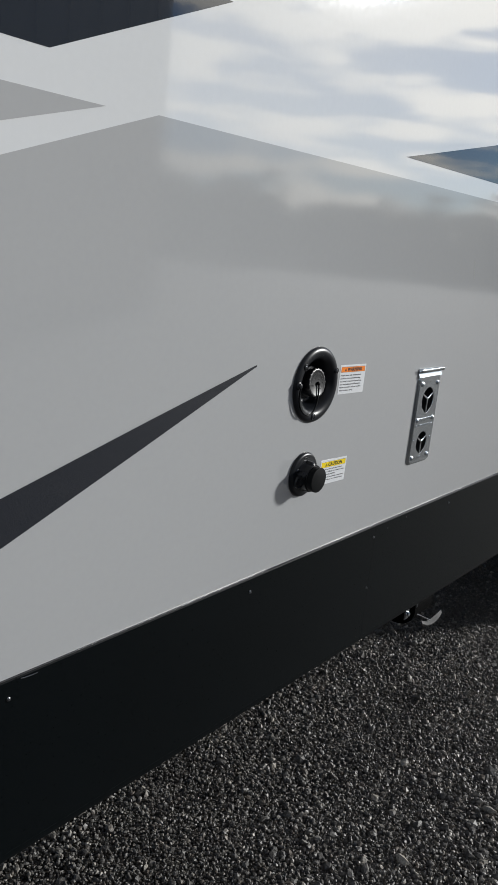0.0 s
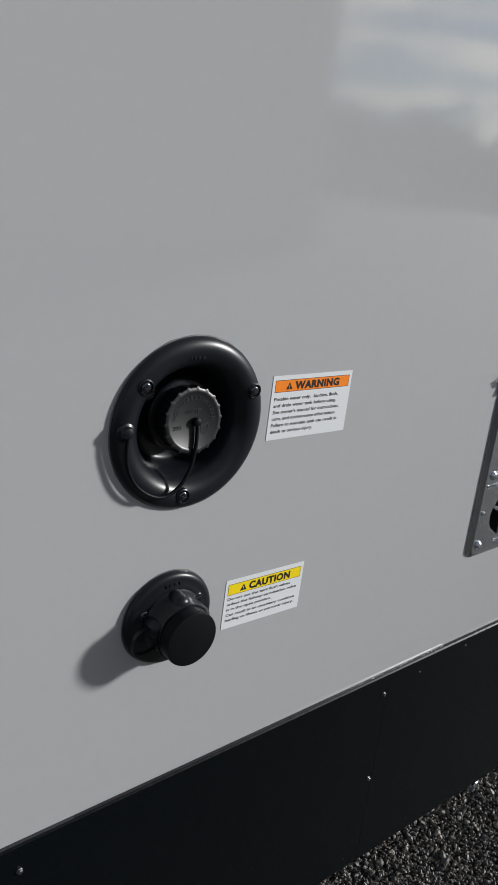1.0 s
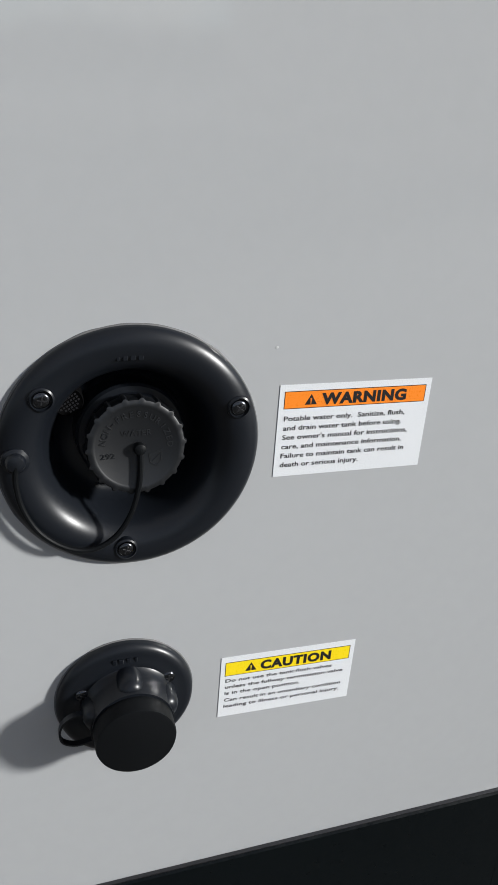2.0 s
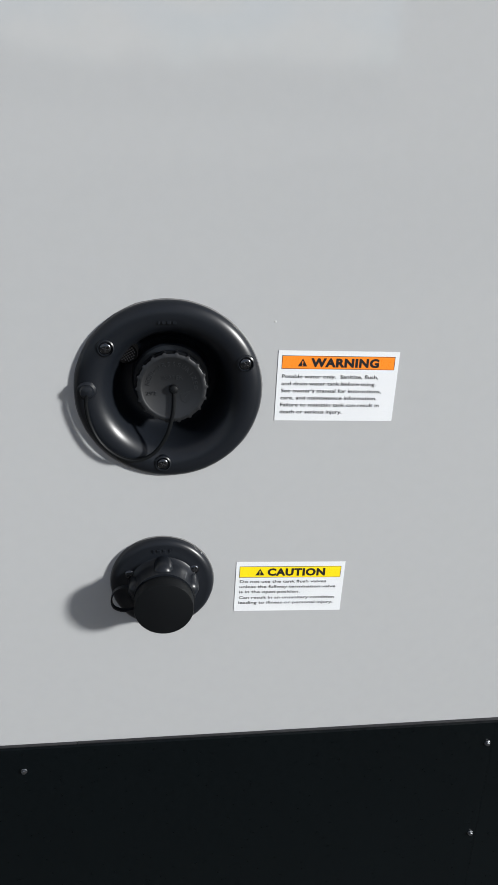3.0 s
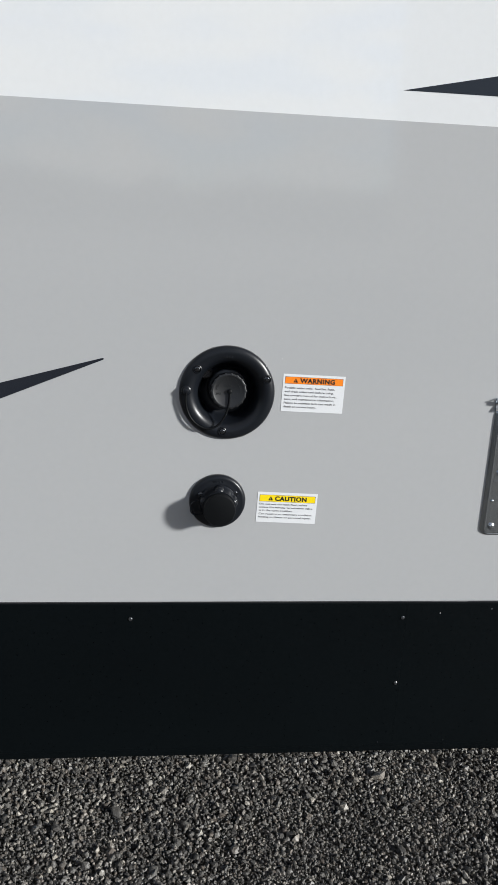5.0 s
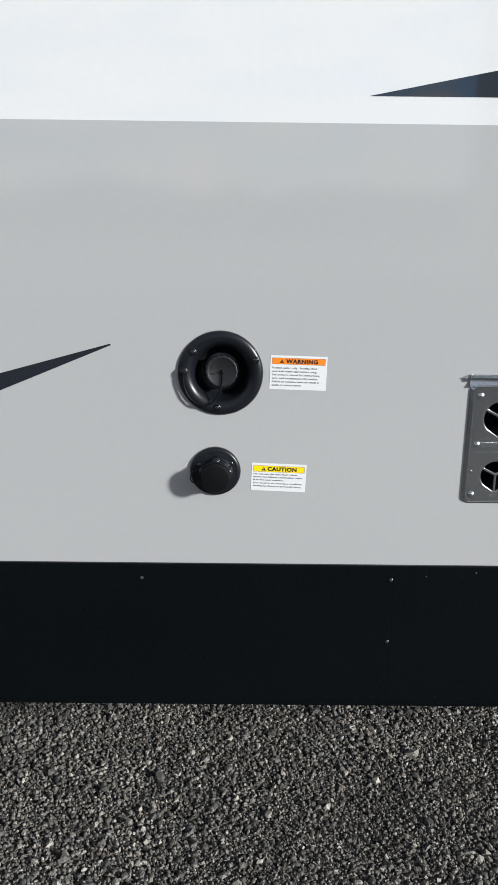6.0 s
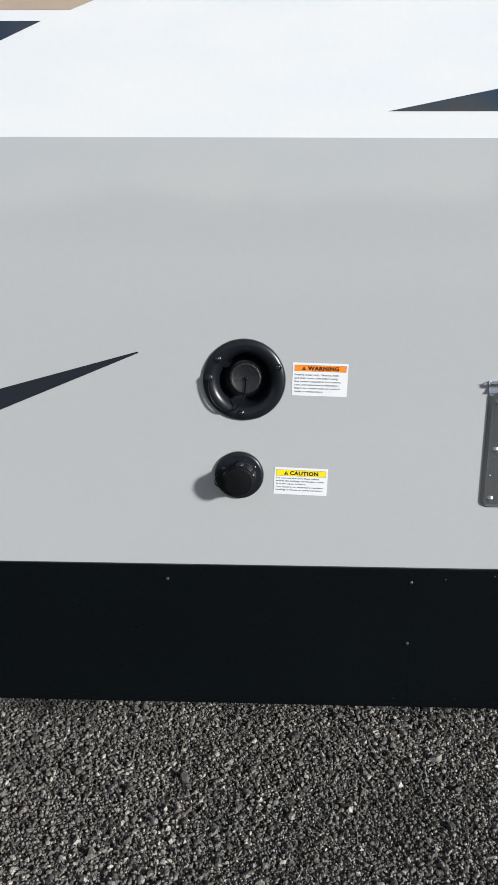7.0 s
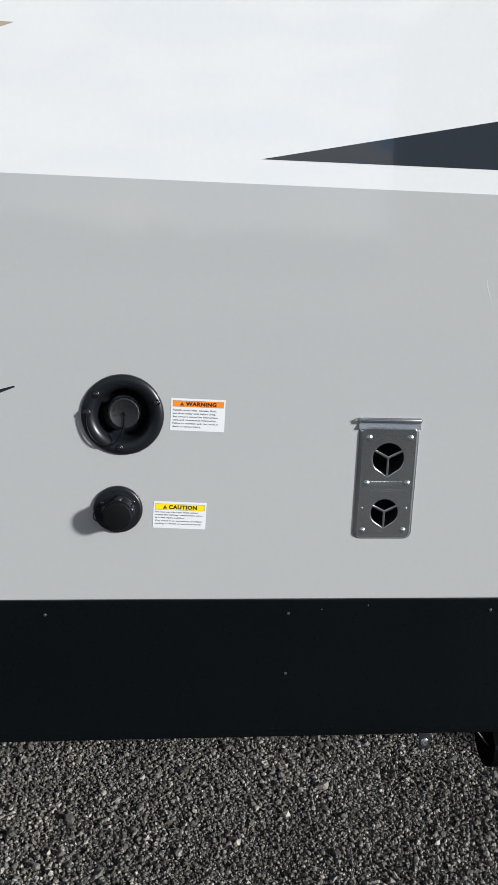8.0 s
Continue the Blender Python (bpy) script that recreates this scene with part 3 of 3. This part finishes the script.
part("seal_bead", lathe([(0.0723, -0.0004), (0.0734, -0.0006), (0.0731, -0.0012), (0.0722, -0.0016)], 96, ripple=lambda k, r: 1 + 0.006 * noise.noise((k * 0.5, r * 90, 3))), SEALANT, fill, "thin clear sealant bead")

# ---- tank flush inlet ----
flush = thing("tank_flush_inlet", pose(-0.002, 0, 1.2285), "black plastic tank flush hose inlet with closed cap", "water inlet")
part("flange", lathe([(0.0440, 0.0), (0.0444, -0.0025), (0.0436, -0.0052), (0.0415, -0.0072), (0.0385, -0.0080), (0.0355, -0.0078), (0.0330, -0.0088), (0.0300, -0.0090), (0.0, -0.0090)], 72), ABS, flush, smooth=50)
part("neck", lathe([(0.0305, -0.0085), (0.0282, -0.0105), (0.0268, -0.0150), (0.0260, -0.0220), (0.0254, -0.0280), (0.0, -0.0280)], 56, (0.001, -0.001)), ABS, flush, smooth=50)
for a in (90, 14, 166, 270):
    q = radians(a)
    bm = lathe([(0.0088, -0.0085), (0.0084, -0.0200), (0.0070, -0.0240), (0.0036, -0.0258), (0.0, -0.0262)], 24, (0.001 + 0.0222 * math.cos(q), -0.001 + 0.0222 * math.sin(q)))
    part("lug", bm, ABS, flush, smooth=60)
part("hose_cap", lathe([(0.0252, -0.0235), (0.0262, -0.0245), (0.0262, -0.0266), (0.0250, -0.0278), (0.0249, -0.0385), (0.0244, -0.0397), (0.0232, -0.0401), (0.0, -0.0401)], 64, (0.001, -0.0025)), MATTE, flush, "flat round black cap", smooth=35)
part("cap_strap", ribbon([(-0.0220, 0.0050), (-0.0320, 0.0060), (-0.0400, 0.0020), (-0.0432, -0.0060), (-0.0415, -0.0140), (-0.0330, -0.0180), (-0.0215, -0.0160)], -0.0190, -0.0150, 0.0013), ABS, flush, "flat black cap strap")
for x, z, turn in ((-0.0275, 0.0125, 30), (0.0270, 0.0155, 5)):
    head = part("screw", screw_head(x, -0.0080, z, 0.0044, turn), BLACK_SCREW, flush, "black cross-head screw")
    part("slot", cross_slot(x, -0.0080, z, 0.0044, turn), INK, head)
for x, wide in ((-0.0078, 0.0024), (-0.0042, 0.0030), (0.0008, 0.0022), (0.0060, 0.0016)):
    part("embossed_mark", box((x, -0.0090, 0.0322), (x + wide, -0.0070, 0.0356), 0.0003), ABS, flush, smooth=0)
part("seal_bead", lathe([(0.0440, -0.0004), (0.0449, -0.0006), (0.0447, -0.0011), (0.0440, -0.0014)], 72, ripple=lambda k, r: 1 + 0.008 * noise.noise((k * 0.5, r * 90, 9))), SEALANT, flush)


# ---- labels ----
def sign_label(name, m, width, height, band, band_mat, word, word_width, lines, first, step, cap_height, label):
    """A stuck-on sheet with a coloured band, a warning triangle and rows of print; the origin is its upper left corner."""
    t = thing(name, m, label, "safety label")
    part("backing", sheet([[(0, 0), (width, 0), (width, -height), (0, -height)]], -0.0009, -0.0006), PAPER, t, smooth=0)
    x0, x1, z1, z0 = 0.0030, width - 0.0032, -band[0], -band[1]
    part("band_border", sheet([[(x0, z1), (x1, z1), (x1, z0), (x0, z0)]], -0.00095, -0.0008), INK, t, smooth=0)
    e = 0.00045
    part("colour_band", sheet([[(x0 + e, z1 - e), (x1 - e, z1 - e), (x1 - e, z0 + e), (x0 + e, z0 + e)]], -0.00100, -0.0008), band_mat, t, smooth=0)
    h = (z1 - z0) * 0.60
    zb = z0 + (z1 - z0) * 0.20
    tw = h * 1.15
    gap = 0.0028
    xs = (x0 + x1) / 2 - (word_width + tw + gap) / 2
    tri = [(xs, zb), (xs + tw / 2, zb + h), (xs + tw, zb)]
    part("warning_triangle", sheet([tri], -0.00105, -0.0009), INK, t, smooth=0)
    cx = xs + tw / 2
    part("exclamation_mark", sheet([[(cx - 0.0005, zb + h * 0.62), (cx + 0.0005, zb + h * 0.62), (cx + 0.00028, zb + h * 0.26), (cx - 0.00028, zb + h * 0.26)]], -0.00110, -0.0009), band_mat, t, smooth=0)
    part("exclamation_mark", sheet([circle(cx, zb + h * 0.15, 0.00042, 10)], -0.00110, -0.0009), band_mat, t, smooth=0)
    part("headline", lettering(word, xs + tw + gap, zb, -0.00100, h, word_width, 0.00046, 0.0003, 1.10), INK, t, smooth=0)
    for k, (text, w) in enumerate(lines):
        zz = -first - step * k - (0.0006 if word == "CAUTION" and k > 2 else 0)
        part("text_line", lettering(text, x0 + 0.0008, zz, -0.00090, cap_height, w, 0.00005, 0.0003), INK, t, smooth=0)
    return t


sign_label("warning_label", pose(0.0918, 0, 1.4363, 0, 1.4, 0), 0.0970, 0.0588, (0.0040, 0.0150), ORANGE, "WARNING", 0.0548,
           [("Potable water only.  Sanitize, flush,", 0.0780), ("and drain water tank before using.", 0.0765), ("See owner's manual for instructions,", 0.0815), ("care, and maintenance information.", 0.0785),
            ("Failure to maintain tank can result in", 0.0810), ("death or serious injury.", 0.0508)], 0.0226, 0.0060, 0.0031, "white label with orange WARNING band and black print")
sign_label("caution_label", pose(0.0625, 0, 1.2446, 0, 2.0, 0), 0.0968, 0.0513, (0.0045, 0.0160), YELLOW, "CAUTION", 0.0515,
           [("Do not use the tank flush valves", 0.0775), ("unless the fullway termination valve", 0.0865), ("is in the open position.", 0.0545), ("Can result in an unsanitary condition", 0.0862),
            ("leading to illness or personal injury.", 0.0855)], 0.0214, 0.0054, 0.0027, "white label with yellow CAUTION band and black print")

# ---- furnace vent ----
vent = thing("furnace_vent", pose(VX, 0, VZ), "brushed stainless furnace exhaust vent with two round openings", "furnace vent")


def rounded(x0, z0, x1, z1, r):
    c = []
    for cx, cz, a in ((x1 - r, z1 - r, 0), (x0 + r, z1 - r, 90), (x0 + r, z0 + r, 180), (x1 - r, z0 + r, 270)):
        c += circle(cx, cz, r, 6, a, a + 90)
    return c


def openings(cz, r, s=0.0022, cx=0.0010):
    """Three sectors between the arms of a Y; the lower two come to a point."""
    da = math.degrees(math.asin(s / r))
    top = circle(0, cz, r, 14, 30 + da, 150 - da) + [(0, cz + s * 2)]
    left = circle(0, cz, r, 10, 150 + da, 222) + [(-s, cz - r * 1.14), (-s, cz - s * 0.6)] + [(-s * 1.74, cz + s * 0.35)]
    right = [(-x, z) for x, z in left][::-1]
    return [[(x + cx, z) for x, z in q] for q in (top, left, right)]


DEEP = -0.0062
plate = rounded(-0.0500, -0.1120, 0.0512, 0.0975, 0.0085)
part("face_plate", sheet([plate, *openings(0.0400, 0.0292), *openings(-0.0645, 0.0258)], DEEP, DEEP + 0.0030, 0.0013), STEEL, vent, "stamped stainless face plate", smooth=40)
# drafted sides run from the wall up to a rounded rim round the face
skin = [(-0.0007, 0.0058), (-0.0014, 0.0058), (-0.0018, 0.0048), (DEEP + 0.0016, 0.0017), (DEEP + 0.0007, 0.0011), (DEEP, 0.0002), (DEEP - 0.0002, -0.0010), (DEEP + 0.0004, -0.0022)]
part("side_flange", loft([(y, rounded(-0.0500 - e, -0.1120 - e, 0.0512 + e, 0.0975 + e, 0.0085 + e)) for y, e in skin]), STEEL, vent, "drafted sides and rounded rim", smooth=50)
for cz, r in ((0.0400, 0.0330), (-0.0645, 0.0300)):
    part("duct", lathe([(r - 0.0003, DEEP + 0.0036), (r - 0.0003, 0.085), (0.0, 0.085)], 40, (0.0010, cz)), DARK, vent, "dark duct behind the opening", smooth=50)
# drip hood along the top: the sheet leans back to the wall, then a gutter with an upturned rolled lip stands out
bm = bmesh.new()
hood = [(DEEP - 0.0003, 0.0955), (DEEP - 0.0001, 0.0970), (-0.0026, 0.1046), (-0.0024, 0.1062), (-0.0096, 0.1080), (-0.0112, 0.1090), (-0.0118, 0.1106), (-0.0118, 0.1146), (-0.0112, 0.1154), (-0.0105, 0.1146),
        (-0.0103, 0.1108), (-0.0094, 0.1100), (-0.0030, 0.1096), (-0.0022, 0.1156), (-0.0008, 0.1158), (-0.0008, 0.0955)]
ends = []
for x, tuck in ((-0.0575, 0.0030), (-0.0562, 0.0008), (-0.0545, 0.0), (0.0555, 0.0), (0.0572, 0.0008), (0.0585, 0.0030)):
    ends.append([bm.verts.new((x, y + tuck if y < -0.009 else y, z - tuck * 0.5 if z > 0.1125 else z)) for y, z in hood])
for a, b in zip(ends, ends[1:]):
    for k in range(len(hood)):
        k2 = (k + 1) % len(hood)
        bm.faces.new((a[k], a[k2], b[k2], b[k]))
bm.faces.new(ends[0][::-1])
bm.faces.new(ends[-1])
bmesh.ops.recalc_face_normals(bm, faces=bm.faces[:])
part("drip_hood", bm, STEEL, vent, "folded drip hood along the top", smooth=40)
lip = [(-0.0535, -0.0022, 0.1156), (-0.0562, -0.0034, 0.1152), (-0.0572, -0.0062, 0.1146), (-0.0564, -0.0096, 0.1146), (-0.0530, -0.0113, 0.1152), (0.0, -0.0113, 0.1152), (0.0540, -0.0113, 0.1152), (0.0574, -0.0096, 0.1146), (0.0582, -0.0062, 0.1146), (0.0572, -0.0034, 0.1152), (0.0545, -0.0022, 0.1156)]
part("rolled_lip", tube(lip, 0.0010, 8), STEEL, vent, "rolled lip of the hood")
for x, z in ((-0.0378, 0.0790), (0.0398, 0.0792), (-0.0372, -0.0078), (0.0400, -0.0074), (-0.0390, -0.1000), (0.0385, -0.0995)):
    head = part("bolt", merged(lathe([(0.0058, DEEP), (0.0058, DEEP - 0.0008), (0.0050, DEEP - 0.0012)], 20, (x, z)), screw_head(x, DEEP - 0.0008, z, 0.0047, 0, 0.62)), ZINC, vent, "bright zinc screw")
    part("slot", cross_slot(x, DEEP - 0.0008, z, 0.0047, 30 + 900 * x, 0.62), STEEL, head)
for x in (-0.0430, 0.0420):
    part("rivet", lathe([(0.0026, DEEP), (0.0023, DEEP - 0.0014), (0.0012, DEEP - 0.0020), (0, DEEP - 0.0021)], 14, (x, -0.0560)), ZINC, vent)
# stamped marks and letters take the brighter zinc colour to paint their glint
for k in range(8):
    part("embossed_mark", box((-0.0315 + k * 0.0078, DEEP - 0.0011, -0.0118), (-0.0315 + k * 0.0078 + 0.0058, DEEP + 0.0004, -0.0032), 0.0006), ZINC, vent, smooth=0)
part("lettering", lettering("DO NOT BLOCK OPENING", -0.0450, -0.0235, DEEP, 0.0044, 0.0880, 0.00010, 0.0012), ZINC, vent, smooth=0)
part("lettering", lettering("HOT", -0.0075, -0.1035, DEEP, 0.0046, 0.0140, 0.00010, 0.0012), ZINC, vent, smooth=0)

# ---- waste pipe and valve pull under the skirt ----
tab = thing("hanger_tab", pose(0.622, 0.02, 0.757), "grey steel hanger tab with a bright bolt below the skirt", "bracket")
part("plate", box((-0.0115, -0.002, -0.052), (0.0115, 0.001, 0.020), 0.0009), CHARCOAL, tab)
part("bolt", hex_head(0.0, -0.002, -0.036, 0.0062, 10), ZINC, tab, "bright zinc bolt")
pull = thing("valve_pull_handle", pose(0.97, 0.095, 0.556), "curved grey dump valve pull handle on a steel rod", "valve handle")
part("rod", tube([(-0.27, 0.010, 0.222), (-0.16, 0.006, 0.086), (-0.08, 0.003, 0.042), (0.0, 0.0, 0.0)], 0.0018), DULL_ZINC, pull, "thin steel pull rod")
bm = bmesh.new()
rows = []
for k in range(9):
    u = k / 8 * 2 - 1
    x, z = 0.070 * u + 0.012, -0.012 + 0.017 * u * u - 0.004 * u
    half = 0.0065 * (1 - 0.7 * abs(u) ** 3)
    rows.append([bm.verts.new((x, -half, z - 0.004)), bm.verts.new((x, half, z + 0.004)), bm.verts.new((x, half, z + 0.007)), bm.verts.new((x, -half, z - 0.001))])
for a, b in zip(rows, rows[1:]):
    for j in range(4):
        bm.faces.new((a[j], a[(j + 1) % 4], b[(j + 1) % 4], b[j]))
bm.faces.new(rows[0][::-1])
bm.faces.new(rows[-1])
bmesh.ops.recalc_face_normals(bm, faces=bm.faces[:])
part("grip", bm, HANDLE, pull, "curved grey grip")
pipe = thing("waste_pipe", pose(0.800, 0.13, 0.645), "black plastic waste outlet pipe with bayonet cap under the floor", "pipe")
bm = lathe([(0.0, 0.0), (0.051, 0.0), (0.055, 0.003), (0.056, 0.020), (0.053, 0.024), (0.049, 0.026), (0.049, 0.13), (0.0, 0.13)], 48)
bm.transform(Matrix.Rotation(radians(-90), 4, "Z"))
part("pipe_body", bm, UNDER, pipe)
for a in (40, 160, 280):
    q = radians(a)
    part("bayonet_lug", box((0.004, 0.052 * math.cos(q) - 0.007, 0.052 * math.sin(q) - 0.006), (0.016, 0.052 * math.cos(q) + 0.007, 0.052 * math.sin(q) + 0.006), 0.002), ABS, pipe)
part("riser_pipe", box((0.055, -0.035, 0.03), (0.125, 0.035, 0.128), 0.02), UNDER, pipe)

# ---- across the lot, seen in the gloss of the wall ----
shed = thing("dealership_building", pose(0, 0, 0), "beige metal-sided building across the gravel lot", "building")
part("wall", box((6.2, -22.0, GROUND_Z), (12.1, -12.6, 7.2)), SIDING, shed)
part("roof", box((6.1, -22.3, 7.2), (12.2, -12.5, 7.45), 0.03), SIDING, shed)
for k in range(8):
    x = 6.32 + k * 0.76
    part("siding_rib", box((x, -12.6, GROUND_Z), (x + 0.09, -12.55, 7.17)), SIDING, shed, smooth=0)

rng = np.random.default_rng(11)
verts, faces = [], []
for k in range(760):
    a = radians(rng.uniform(-70, 112))
    d = rng.uniform(62, 80)
    cx, cy = d * math.sin(a), -d * math.cos(a)
    h = rng.uniform(3.8, 5.6) * (1.3 if rng.random() < 0.10 else 1) * (1 if a > 0.3 else 0.6) * (1.25 if 0.76 < a < 0.88 else 1)
    wide = rng.uniform(1.6, 3.2)
    for s in range(130):
        u = rng.random() ** 0.8
        rr = wide * math.sqrt(max(0.05, 1 - (2 * u - 0.75) ** 2 / 1.6)) * rng.random() ** 0.4
        b = rng.uniform(0, 2 * math.pi)
        c = np.array([cx + rr * math.cos(b), cy + rr * math.sin(b), GROUND_Z + h * u])
        q = rng.normal(size=(3, 3)) * 0.30
        faces.append((len(verts), len(verts) + 1, len(verts) + 2))
        verts += [tuple(c + q[0]), tuple(c + q[1]), tuple(c + q[2])]
me = bpy.data.meshes.new("far_woods")
me.from_pydata(verts, [], faces)
tagged(part("far_woods", me, LEAF, smooth=0), "dark line of far trees beyond the lot", "trees", kind="stuff")
